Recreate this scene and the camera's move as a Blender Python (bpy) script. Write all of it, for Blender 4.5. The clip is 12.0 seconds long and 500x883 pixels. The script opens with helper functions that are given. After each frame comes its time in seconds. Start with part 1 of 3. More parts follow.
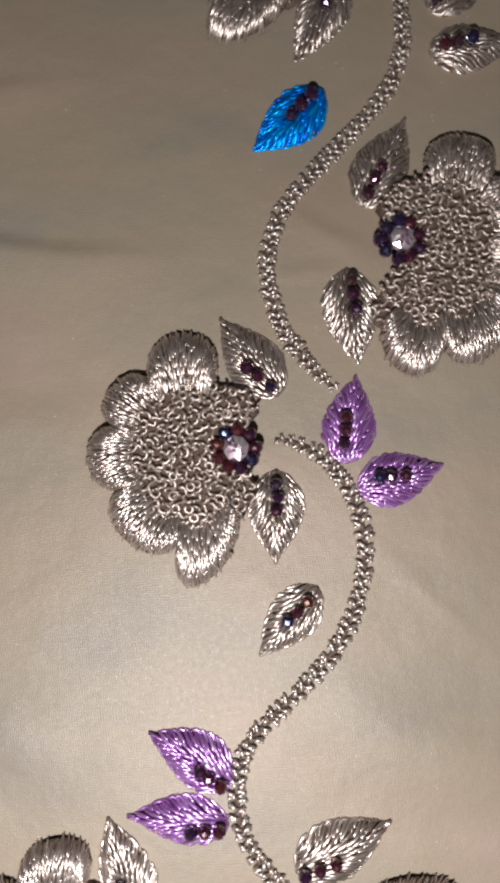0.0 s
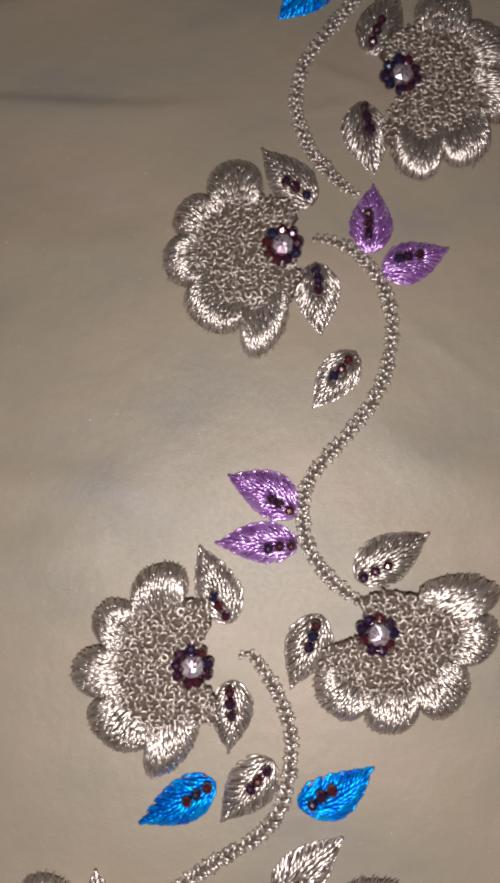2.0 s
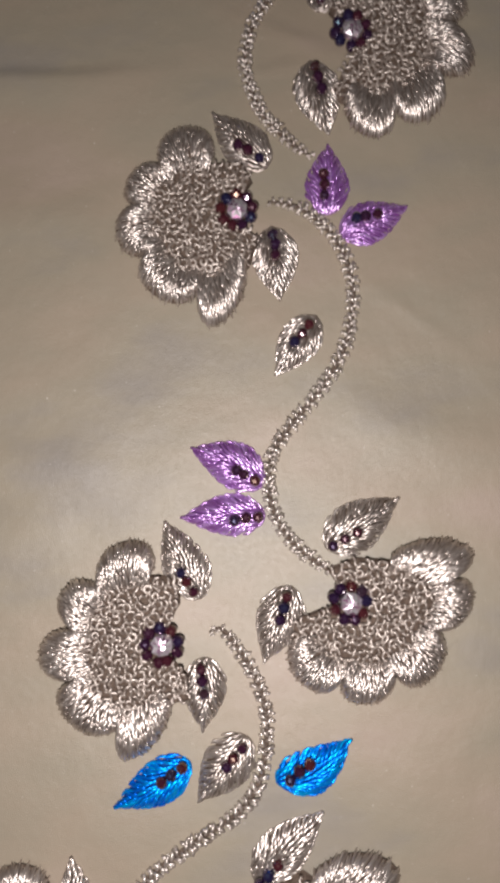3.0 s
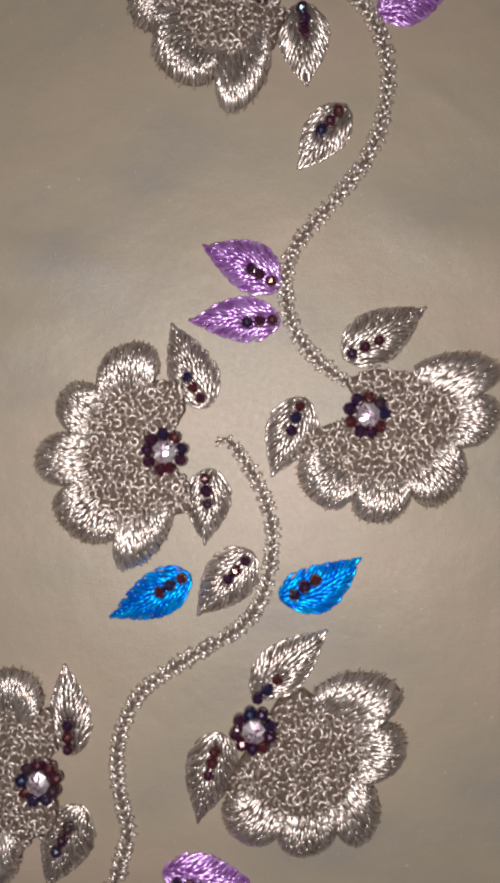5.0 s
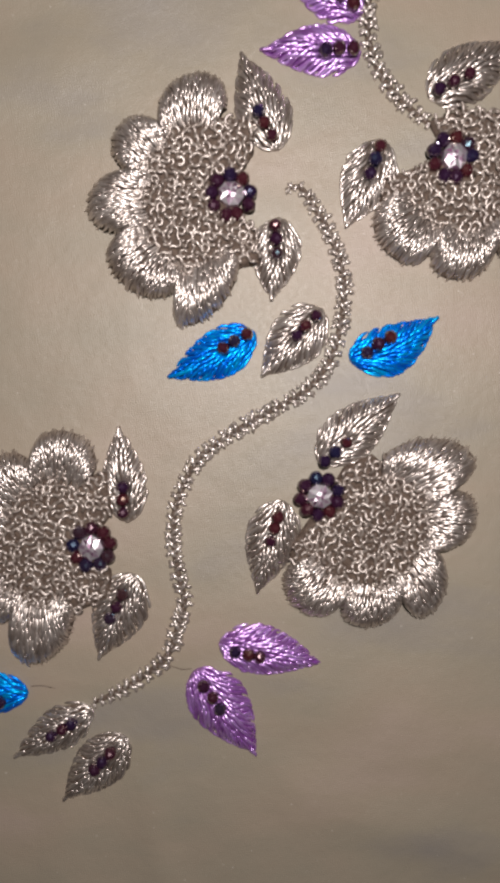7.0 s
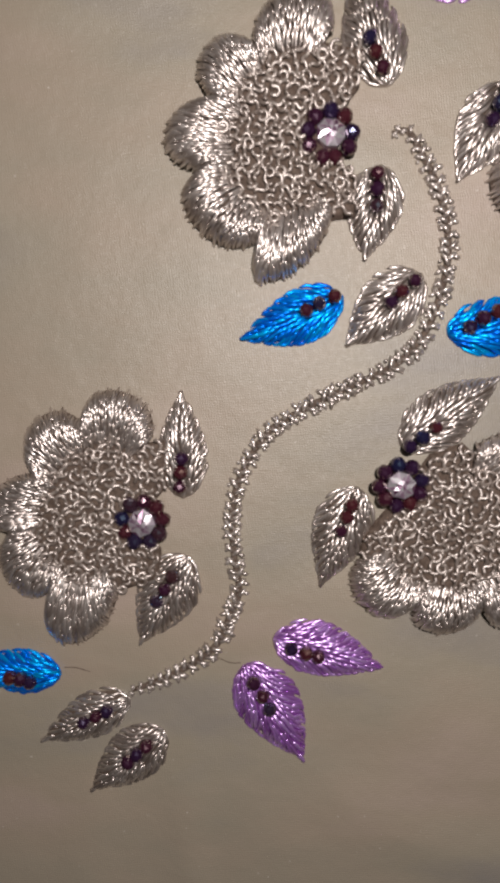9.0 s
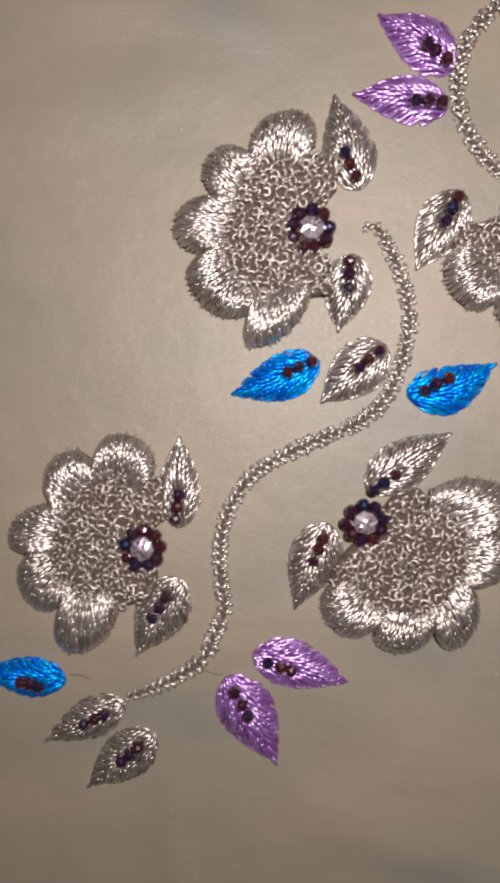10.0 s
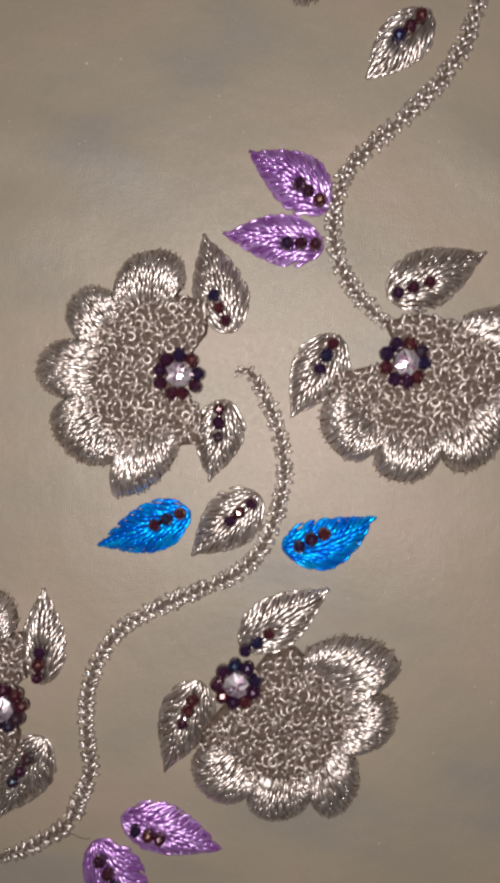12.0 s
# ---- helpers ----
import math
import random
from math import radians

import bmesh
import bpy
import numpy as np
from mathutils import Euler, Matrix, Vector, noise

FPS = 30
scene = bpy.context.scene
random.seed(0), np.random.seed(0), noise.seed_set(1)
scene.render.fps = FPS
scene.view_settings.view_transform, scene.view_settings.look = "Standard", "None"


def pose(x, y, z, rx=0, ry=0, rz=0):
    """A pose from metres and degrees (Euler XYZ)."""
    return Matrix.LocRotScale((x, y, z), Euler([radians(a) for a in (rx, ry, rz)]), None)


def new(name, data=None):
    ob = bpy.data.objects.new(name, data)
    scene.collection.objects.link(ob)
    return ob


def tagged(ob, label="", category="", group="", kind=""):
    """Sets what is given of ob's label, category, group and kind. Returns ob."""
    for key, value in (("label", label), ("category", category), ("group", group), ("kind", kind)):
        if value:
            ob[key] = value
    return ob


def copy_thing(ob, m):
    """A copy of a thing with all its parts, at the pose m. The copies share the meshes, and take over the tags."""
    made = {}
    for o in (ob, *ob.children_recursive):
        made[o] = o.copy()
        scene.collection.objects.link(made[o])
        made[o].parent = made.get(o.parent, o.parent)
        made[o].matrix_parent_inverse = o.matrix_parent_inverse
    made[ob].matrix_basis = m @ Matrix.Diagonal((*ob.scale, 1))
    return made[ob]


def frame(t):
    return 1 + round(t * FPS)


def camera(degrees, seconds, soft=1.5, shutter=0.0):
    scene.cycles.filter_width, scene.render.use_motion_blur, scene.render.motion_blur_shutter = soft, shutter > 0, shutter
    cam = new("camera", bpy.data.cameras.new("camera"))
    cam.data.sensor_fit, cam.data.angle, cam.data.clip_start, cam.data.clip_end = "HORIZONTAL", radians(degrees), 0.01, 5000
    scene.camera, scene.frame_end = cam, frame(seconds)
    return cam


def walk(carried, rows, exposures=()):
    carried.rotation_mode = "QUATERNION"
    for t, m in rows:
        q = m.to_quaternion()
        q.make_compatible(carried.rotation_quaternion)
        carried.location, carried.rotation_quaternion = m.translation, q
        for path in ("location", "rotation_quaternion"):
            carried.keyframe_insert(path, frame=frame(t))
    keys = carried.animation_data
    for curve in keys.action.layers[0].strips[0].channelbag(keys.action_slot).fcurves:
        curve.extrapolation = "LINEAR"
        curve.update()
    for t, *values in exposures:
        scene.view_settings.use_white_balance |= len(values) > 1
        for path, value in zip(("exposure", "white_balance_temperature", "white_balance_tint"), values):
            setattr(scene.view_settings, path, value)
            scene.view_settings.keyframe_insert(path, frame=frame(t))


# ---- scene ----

# camera: held over the cloth, looking down (eye in metres, turns in degrees)
cam = camera(45.0, 12.0, soft=3.9, shutter=0.35)
ROWS = [
    (0, 0.00026, -0.00511, 0.14115, 2.292, 0.413, 0.438),
    (0.5, -0.00246, -0.01258, 0.14358, 2.722, -0.193, 4.607),
    (1, 0.00218, -0.04840, 0.14823, 2.905, 2.462, -0.669),
    (1.5, -0.00803, -0.06846, 0.15925, 3.062, 1.670, -2.455),
    (2, -0.01331, -0.07046, 0.17166, 4.391, 1.382, -3.352),
    (2.5, -0.00659, -0.07175, 0.17133, 4.665, 0.641, -5.069),
    (3, -0.00481, -0.07856, 0.16659, 4.159, 1.198, -5.909),
    (3.2, -0.00253, -0.08436, 0.16373, 3.048, 1.577, -6.708),
    (4.8, -0.00960, -0.11351, 0.15383, 0.390, 2.012, -2.933),
    (5, -0.00933, -0.11745, 0.15368, 0.139, 1.927, -3.492),
    (5.5, -0.01731, -0.12973, 0.15385, -0.083, 1.867, -2.932),
    (6, -0.02854, -0.14192, 0.15046, -1.482, 2.333, -2.994),
    (6.5, -0.02939, -0.15523, 0.15170, -2.130, 1.554, -2.331),
    (6.7, -0.03074, -0.16115, 0.14983, -2.672, 0.631, -2.329),
    (8.3, -0.03490, -0.17329, 0.12636, -5.894, 0.632, 0.311),
    (8.5, -0.03997, -0.17304, 0.12460, -6.087, 0.945, 0.769),
    (9, -0.04601, -0.16844, 0.13029, -5.544, 2.037, 1.970),
    (9.5, -0.04902, -0.16719, 0.14694, -3.334, 2.257, 3.785),
    (10, -0.04315, -0.16317, 0.15193, -2.816, 1.890, 3.665),
    (10.5, -0.03001, -0.15769, 0.15055, -2.581, 2.341, 3.477),
    (11, -0.02623, -0.15148, 0.14609, -2.884, 2.552, 3.503),
    (11.5, -0.01924, -0.13994, 0.14043, -3.006, 1.614, 2.539),
    (12, -0.01370, -0.12630, 0.14096, -2.321, 2.202, 3.944),
]
EXPOSURES = [(0, 0.2), (0.5, 0.2), (1, -0.24), (1.5, -0.24), (2.5, -0.1), (3, -0.06), (5, -0.22), (6, -0.22), (8.5, -0.08), (9, -0.26), (9.5, -0.2), (10.5, -0.12), (11, -0.16), (11.5, -0.13), (12, -0.34)]
walk(cam, [(t, pose(x, y, z, rx, ry, rz)) for t, x, y, z, rx, ry, rz in ROWS], EXPOSURES)

# ---- light: a dim room and one small hand torch held over the cloth
world = bpy.data.worlds.new("room_light")
scene.world = world
world.use_nodes = True
world.node_tree.nodes["Background"].inputs["Color"].default_value = (0.95, 0.85, 0.78, 1)
world.node_tree.nodes["Background"].inputs["Strength"].default_value = 0.02
torch = new("torch_light", bpy.data.lights.new("torch_light", "POINT"))
torch.data.energy, torch.data.shadow_soft_size, torch.data.color = 2.6, 0.005, (1.0, 0.93, 0.905)
torch.location = (-0.020, -0.121, 0.210)

MM = 0.001
rng = np.random.default_rng(7)


# ---- materials
def shader(name):
    mat = bpy.data.materials.new(name)
    mat.use_nodes = True
    nodes, links = mat.node_tree.nodes, mat.node_tree.links
    return mat, nodes, links, nodes["Principled BSDF"]


def ramp(nodes, stops):
    node = nodes.new("ShaderNodeValToRGB")
    while len(node.color_ramp.elements) < len(stops):
        node.color_ramp.elements.new(0.5)
    for el, (at, col) in zip(node.color_ramp.elements, stops):
        el.position, el.color = at, (*col, 1)
    return node


def texture(nodes, links, scale, detail=3.0, kind="ShaderNodeTexNoise"):
    node = nodes.new(kind)
    coord = nodes.new("ShaderNodeNewGeometry")
    links.new(coord.outputs["Position"], node.inputs["Vector"])
    node.inputs["Scale"].default_value = scale
    node.inputs["Detail"].default_value = detail
    return node


def thread_material(name, dark, base, light, metal, rough, coat=0.0, gloss=0.5):
    """Shiny rayon thread: each strand of its own tone, fine fibres along it."""
    mat, nodes, links, bsdf = shader(name)
    geo = nodes.new("ShaderNodeNewGeometry")
    info = nodes.new("ShaderNodeObjectInfo")
    add = nodes.new("ShaderNodeMath")
    add.operation = "ADD"
    links.new(geo.outputs["Random Per Island"], add.inputs[0])
    links.new(info.outputs["Random"], add.inputs[1])
    wrap = nodes.new("ShaderNodeMath")
    wrap.operation = "FRACT"
    links.new(add.outputs[0], wrap.inputs[0])
    tone = ramp(nodes, [(0.0, dark), (0.5, base), (1.0, light)])
    links.new(wrap.outputs[0], tone.inputs["Fac"])
    links.new(tone.outputs["Color"], bsdf.inputs["Base Color"])
    fibre = texture(nodes, links, 3800, 2)
    bump = nodes.new("ShaderNodeBump")
    bump.inputs["Strength"].default_value, bump.inputs["Distance"].default_value = 0.10, 0.00015
    links.new(fibre.outputs["Fac"], bump.inputs["Height"])
    links.new(bump.outputs["Normal"], bsdf.inputs["Normal"])
    bsdf.inputs["Metallic"].default_value = metal
    bsdf.inputs["Roughness"].default_value = rough
    bsdf.inputs["Specular IOR Level"].default_value = gloss
    bsdf.inputs["Coat Weight"].default_value = coat
    bsdf.inputs["Coat IOR"].default_value = 2.5
    bsdf.inputs["Coat Roughness"].default_value = rough
    return mat


SILVER = thread_material("silver_thread", (0.35, 0.275, 0.235), (0.49, 0.412, 0.368), (0.68, 0.605, 0.56), 0.79, 0.34, 1.0)
CURL = thread_material("dull_silver_thread", (0.27, 0.208, 0.172), (0.36, 0.29, 0.247), (0.48, 0.402, 0.352), 0.50, 0.40, 0.8)
LILAC = thread_material("lilac_thread", (0.37, 0.10, 0.50), (0.51, 0.20, 0.70), (0.70, 0.40, 0.92), 0.66, 0.32, 1.0)
BLUE = thread_material("blue_thread", (0.0, 0.15, 0.78), (0.0, 0.29, 1.0), (0.0, 0.46, 1.0), 0.66, 0.36, 0.0, 0.15)
KNOT = thread_material("pale_silver_thread", (0.37, 0.305, 0.265), (0.50, 0.425, 0.38), (0.66, 0.585, 0.535), 0.64, 0.34, 1.0)


def ground_material(name, dark, light):
    mat, nodes, links, bsdf = shader(name)
    fine = texture(nodes, links, 900, 3)
    tone = ramp(nodes, [(0.35, dark), (0.7, light)])
    links.new(fine.outputs["Fac"], tone.inputs["Fac"])
    links.new(tone.outputs["Color"], bsdf.inputs["Base Color"])
    bump = nodes.new("ShaderNodeBump")
    bump.inputs["Strength"].default_value, bump.inputs["Distance"].default_value = 0.6, 0.0004
    links.new(fine.outputs["Fac"], bump.inputs["Height"])
    links.new(bump.outputs["Normal"], bsdf.inputs["Normal"])
    bsdf.inputs["Roughness"].default_value = 0.8
    bsdf.inputs["Specular IOR Level"].default_value = 0.2
    return mat


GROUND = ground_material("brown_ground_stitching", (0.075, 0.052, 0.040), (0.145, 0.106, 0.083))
# padding per thread colour, darkened so the gaps between strands read as shaded
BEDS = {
    SILVER.name: ground_material("brown_padding_gap_shade", (0.085, 0.060, 0.046), (0.14, 0.104, 0.082)),
    LILAC.name: ground_material("plum_padding_gap_shade", (0.13, 0.03, 0.18), (0.20, 0.05, 0.27)),
    BLUE.name: ground_material("navy_padding_gap_shade", (0.0, 0.045, 0.24), (0.0, 0.08, 0.36)),
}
THREAD = np.array([0.14, 0.33, 0.39, 0.39, 0.33, 0.13])


def cloth_material():
    mat, nodes, links, bsdf = shader("taupe_satin")
    broad = texture(nodes, links, 1.0, 5)
    stretch = nodes.new("ShaderNodeMapping")
    stretch.inputs["Scale"].default_value = (14, 30, 1)
    stretch.inputs["Rotation"].default_value = (0, 0, 0.12)
    place = nodes.new("ShaderNodeNewGeometry")
    links.new(place.outputs["Position"], stretch.inputs["Vector"])
    links.new(stretch.outputs["Vector"], broad.inputs["Vector"])
    tone = ramp(nodes, [(0.27, (0.232, 0.210, 0.190)), (0.44, (0.288, 0.249, 0.189)), (0.57, (0.315, 0.258, 0.195)), (0.75, (0.362, 0.284, 0.236))])
    links.new(broad.outputs["Fac"], tone.inputs["Fac"])
    lint = texture(nodes, links, 1400, 0)
    dots = ramp(nodes, [(0.845, (0, 0, 0)), (0.92, (0.5, 0.5, 0.5))])
    links.new(lint.outputs["Fac"], dots.inputs["Fac"])
    speck = nodes.new("ShaderNodeMixRGB")
    links.new(dots.outputs["Color"], speck.inputs["Fac"])
    links.new(tone.outputs["Color"], speck.inputs["Color1"])
    speck.inputs["Color2"].default_value = (0.75, 0.70, 0.64, 1)
    links.new(speck.outputs["Color"], bsdf.inputs["Base Color"])
    heights = None
    geo = nodes.new("ShaderNodeNewGeometry")
    for turn in (86, 171):
        rot = nodes.new("ShaderNodeMapping")
        rot.inputs["Rotation"].default_value = (0, 0, radians(turn))
        links.new(geo.outputs["Position"], rot.inputs["Vector"])
        weave = nodes.new("ShaderNodeTexWave")
        weave.inputs["Scale"].default_value = 620
        weave.inputs["Distortion"].default_value = 7.0
        weave.inputs["Detail"].default_value = 2.0
        links.new(rot.outputs["Vector"], weave.inputs["Vector"])
        if heights is None:
            heights = weave
        else:
            both = nodes.new("ShaderNodeMath")
            both.operation = "ADD"
            links.new(heights.outputs["Fac"], both.inputs[0])
            links.new(weave.outputs["Fac"], both.inputs[1])
    bump = nodes.new("ShaderNodeBump")
    bump.inputs["Strength"].default_value, bump.inputs["Distance"].default_value = 0.27, 0.0001
    links.new(both.outputs[0], bump.inputs["Height"])
    slub = texture(nodes, links, 260, 4)
    cloud = texture(nodes, links, 55, 5)
    bump3 = nodes.new("ShaderNodeBump")
    bump3.inputs["Strength"].default_value, bump3.inputs["Distance"].default_value = 0.17, 0.004
    links.new(cloud.outputs["Fac"], bump3.inputs["Height"])
    links.new(bump.outputs["Normal"], bump3.inputs["Normal"])
    bump2 = nodes.new("ShaderNodeBump")
    bump2.inputs["Strength"].default_value, bump2.inputs["Distance"].default_value = 0.06, 0.0006
    links.new(slub.outputs["Fac"], bump2.inputs["Height"])
    links.new(bump3.outputs["Normal"], bump2.inputs["Normal"])
    links.new(bump2.outputs["Normal"], bsdf.inputs["Normal"])
    bsdf.inputs["Roughness"].default_value = 0.48
    bsdf.inputs["Specular IOR Level"].default_value = 0.75
    bsdf.inputs["Sheen Weight"].default_value = 0.15
    return mat


def bead_material():
    """Dark plum cut glass with an oily film, each bead of its own hue."""
    mat, nodes, links, bsdf = shader("plum_cut_glass")
    info = nodes.new("ShaderNodeObjectInfo")
    tone = ramp(nodes, [(0.0, (0.055, 0.010, 0.014)), (0.3, (0.034, 0.007, 0.019)), (0.6, (0.020, 0.007, 0.027)), (0.88, (0.010, 0.010, 0.036)), (1.0, (0.042, 0.015, 0.016))])
    links.new(info.outputs["Random"], tone.inputs["Fac"])
    links.new(tone.outputs["Color"], bsdf.inputs["Base Color"])
    film = nodes.new("ShaderNodeMapRange")
    film.inputs["To Min"].default_value, film.inputs["To Max"].default_value = 210, 300
    links.new(info.outputs["Random"], film.inputs["Value"])
    links.new(film.outputs["Result"], bsdf.inputs["Thin Film Thickness"])
    bsdf.inputs["Thin Film IOR"].default_value = 1.6
    bsdf.inputs["IOR"].default_value = 1.7
    bsdf.inputs["Roughness"].default_value = 0.22
    bsdf.inputs["Coat Weight"].default_value = 1.0
    bsdf.inputs["Coat Roughness"].default_value = 0.08
    bsdf.inputs["Metallic"].default_value = 0.0
    return mat


def stone_material():
    mat, nodes, links, bsdf = shader("pale_pink_rhinestone")
    geo = nodes.new("ShaderNodeNewGeometry")
    tone = ramp(nodes, [(0.0, (0.26, 0.09, 0.20)), (0.3, (0.68, 0.45, 0.62)), (0.6, (0.96, 0.86, 0.95)), (1.0, (1.0, 0.97, 1.0))])
    links.new(geo.outputs["Random Per Island"], tone.inputs["Fac"])
    links.new(tone.outputs["Color"], bsdf.inputs["Base Color"])
    bsdf.inputs["Metallic"].default_value = 0.8
    bsdf.inputs["Roughness"].default_value = 0.33
    bsdf.inputs["Coat Weight"].default_value = 1.0
    bsdf.inputs["Coat Roughness"].default_value = 0.22
    return mat


def plain_wood():
    mat, nodes, links, bsdf = shader("table_wood")
    grain = texture(nodes, links, 14, 6)
    tone = ramp(nodes, [(0.3, (0.14, 0.08, 0.045)), (0.7, (0.25, 0.15, 0.09))])
    links.new(grain.outputs["Fac"], tone.inputs["Fac"])
    links.new(tone.outputs["Color"], bsdf.inputs["Base Color"])
    bsdf.inputs["Roughness"].default_value = 0.45
    return mat


CLOTH, BEAD, STONE, WOOD = cloth_material(), bead_material(), stone_material(), plain_wood()


# ---- mesh helpers (lengths in millimetres until the mesh is made)
def drape(x, y):
    """Height of the cloth, in mm: slack waves and a few creases."""
    x, y = np.asarray(x, float), np.asarray(y, float)
    z = 0.45 * np.sin(x / 41 + 0.6 * np.sin(y / 47)) * np.sin(y / 23 + 1.1) + 0.22 * np.sin((0.35 * x + y) / 9.5 + 2.0 + np.sin(x / 37)) * np.sin(x / 33 + y / 61)

    def crease(x0, y0, x1, y1, wide, high):
        length = math.hypot(x1 - x0, y1 - y0)
        ux, uy = (x1 - x0) / length, (y1 - y0) / length
        along, off = (x - x0) * ux + (y - y0) * uy, -(x - x0) * uy + (y - y0) * ux
        off = off + 1.2 * np.sin(along / 11)
        ends = 1 / (1 + np.exp(-along / 4)) / (1 + np.exp((along - length) / 4))
        return high * ends * np.exp(-(off / wide) ** 2)

    def fold(x0, y0, x1, y1, wide, steep, high):
        length = math.hypot(x1 - x0, y1 - y0)
        ux, uy = (x1 - x0) / length, (y1 - y0) / length
        along, off = (x - x0) * ux + (y - y0) * uy, -(x - x0) * uy + (y - y0) * ux
        off = off + 1.0 * np.sin(along / 13)
        ends = 1 / (1 + np.exp(-along / 6)) / (1 + np.exp((along - length) / 6))
        return high * ends * np.exp(-(off / np.where(off < 0, wide, steep)) ** 2)

    z = z + fold(-150, 54, -34, 45, 9.0, 1.7, 1.05) + fold(-110, 80, -55, 84, 8.0, 2.5, 0.95) + fold(12, 53, 25, 47, 4.0, 1.6, 0.7) + crease(4, 40, 18, 42, 1.5, 0.3)
    z = z + crease(-120, -62, -48, -70, 7.0, 1.0) + crease(-110, -92, -60, -84, 9.0, 0.8) + fold(34, -28, 46, -38, 2.0, 1.5, 0.45)
    z = z + crease(-62, -262, -52, -330, 5.0, 0.9) + crease(-82, -268, -88, -330, 7.0, 0.8) + crease(-30, -262, 30, -285, 8.0, 0.9) + crease(-48, -232, -40, -231, 1.0, 0.25) + crease(-92, -232, -80, -233, 1.2, 0.3)
    z = z + crease(20, -60, 90, -90, 9.0, 0.8) + crease(-110, 10, -50, 2, 8.0, 0.7)
    return z


def mesh_of(name, verts, faces, material, smooth=True):
    data = bpy.data.meshes.new(name)
    data.from_pydata((np.asarray(verts) * MM).tolist(), [], faces)
    data.polygons.foreach_set("use_smooth", [smooth] * len(data.polygons))
    data.materials.append(material)
    data.update()
    return data


def part(name, data, parent, at=(0, 0, 0), turn=(0, 0, 0), scale=1.0, label=""):
    ob = new(name, data)
    ob.parent = parent
    ob.location = Vector(at) * MM
    ob.rotation_euler = turn
    ob.scale = (scale, scale, scale)
    return tagged(ob, label=label)


def thing(name, x, y, label, category, group=""):
    """An empty at a thing's foot on the cloth (mm)."""
    ob = new(name)
    ob.empty_display_size = 0.004
    ob.location = (x * MM, y * MM, float(drape(x, y)) * MM)
    return tagged(ob, label, category, group)


def strands(paths, radius, sides=5, flat=0.85):
    """Tapered tubes along many paths of equal length: vertices and faces."""
    paths = np.asarray(paths, float)
    count, steps, _ = paths.shape
    radius = np.broadcast_to(np.asarray(radius, float), (count, steps))[..., None, None]
    along = np.gradient(paths, axis=1)
    along /= np.linalg.norm(along, axis=2, keepdims=True) + 1e-9
    side = np.cross(along, np.array([0.0, 0.0, 1.0]))
    side /= np.linalg.norm(side, axis=2, keepdims=True) + 1e-9
    over = np.cross(side, along)
    a = np.arange(sides) * 2 * np.pi / sides
    ring = np.cos(a)[:, None] * side[:, :, None] + flat * np.sin(a)[:, None] * over[:, :, None]
    verts = (paths[:, :, None] + radius * ring).reshape(-1, 3)
    i, j, k = np.meshgrid(np.arange(count), np.arange(steps - 1), np.arange(sides), indexing="ij")
    base = i * steps * sides
    q = np.stack([base + j * sides + k, base + j * sides + (k + 1) % sides, base + (j + 1) * sides + (k + 1) % sides, base + (j + 1) * sides + k], -1)
    faces = q.reshape(-1, 4).tolist()
    caps = [[n * steps * sides + k for k in range(sides)][::-1] for n in range(count)]
    caps += [[n * steps * sides + (steps - 1) * sides + k for k in range(sides)] for n in range(count)]
    return verts, faces + caps


def joined(*pieces):
    verts, faces, base = [], [], 0
    for v, f in pieces:
        verts.append(np.asarray(v, float))
        faces += [[n + base for n in face] for face in f]
        base += len(v)
    return np.vstack(verts), faces


def sheet(points):
    """A grid of points as one skin."""
    m, n, _ = points.shape
    faces = [[i * n + j, i * n + j + 1, (i + 1) * n + j + 1, (i + 1) * n + j] for i in range(m - 1) for j in range(n - 1)]
    return points.reshape(-1, 3), faces


# ---- the table and the cloth
table_bm = bmesh.new()
bmesh.ops.create_cube(table_bm, size=1, matrix=Matrix.LocRotScale((-0.02, -0.08, -0.0202), None, (0.9, 1.1, 0.03)))
bmesh.ops.bevel(table_bm, geom=table_bm.edges[:], offset=0.004, segments=2, affect="EDGES")
table_data = bpy.data.meshes.new("tabletop")
table_bm.to_mesh(table_data)
table_data.materials.append(WOOD)
tagged(new("tabletop", table_data), "plain brown wooden tabletop under the cloth", "tabletop", kind="structure")

gx, gy = np.meshgrid(np.arange(-230, 191, 1.5), np.arange(-380, 221, 1.5), indexing="ij")
v, f = sheet(np.stack([gx, gy, drape(gx, gy)], -1))
low = v.copy()
low[:, 2] -= 0.35
base = len(v)
m, n = gx.shape
rim = [i * n for i in range(m)] + [(m - 1) * n + j for j in range(1, n)] + [i * n + n - 1 for i in range(m - 2, -1, -1)] + [j for j in range(n - 2, 0, -1)]
edge = [[rim[k], rim[(k + 1) % len(rim)], rim[(k + 1) % len(rim)] + base, rim[k] + base] for k in range(len(rim))]
cloth = new("cloth", mesh_of("cloth", np.vstack([v, low]), f + [[q + base for q in face[::-1]] for face in f] + edge, CLOTH))
tagged(cloth, "taupe satin cloth with faint creases, spread on a table", "fabric", kind="structure")


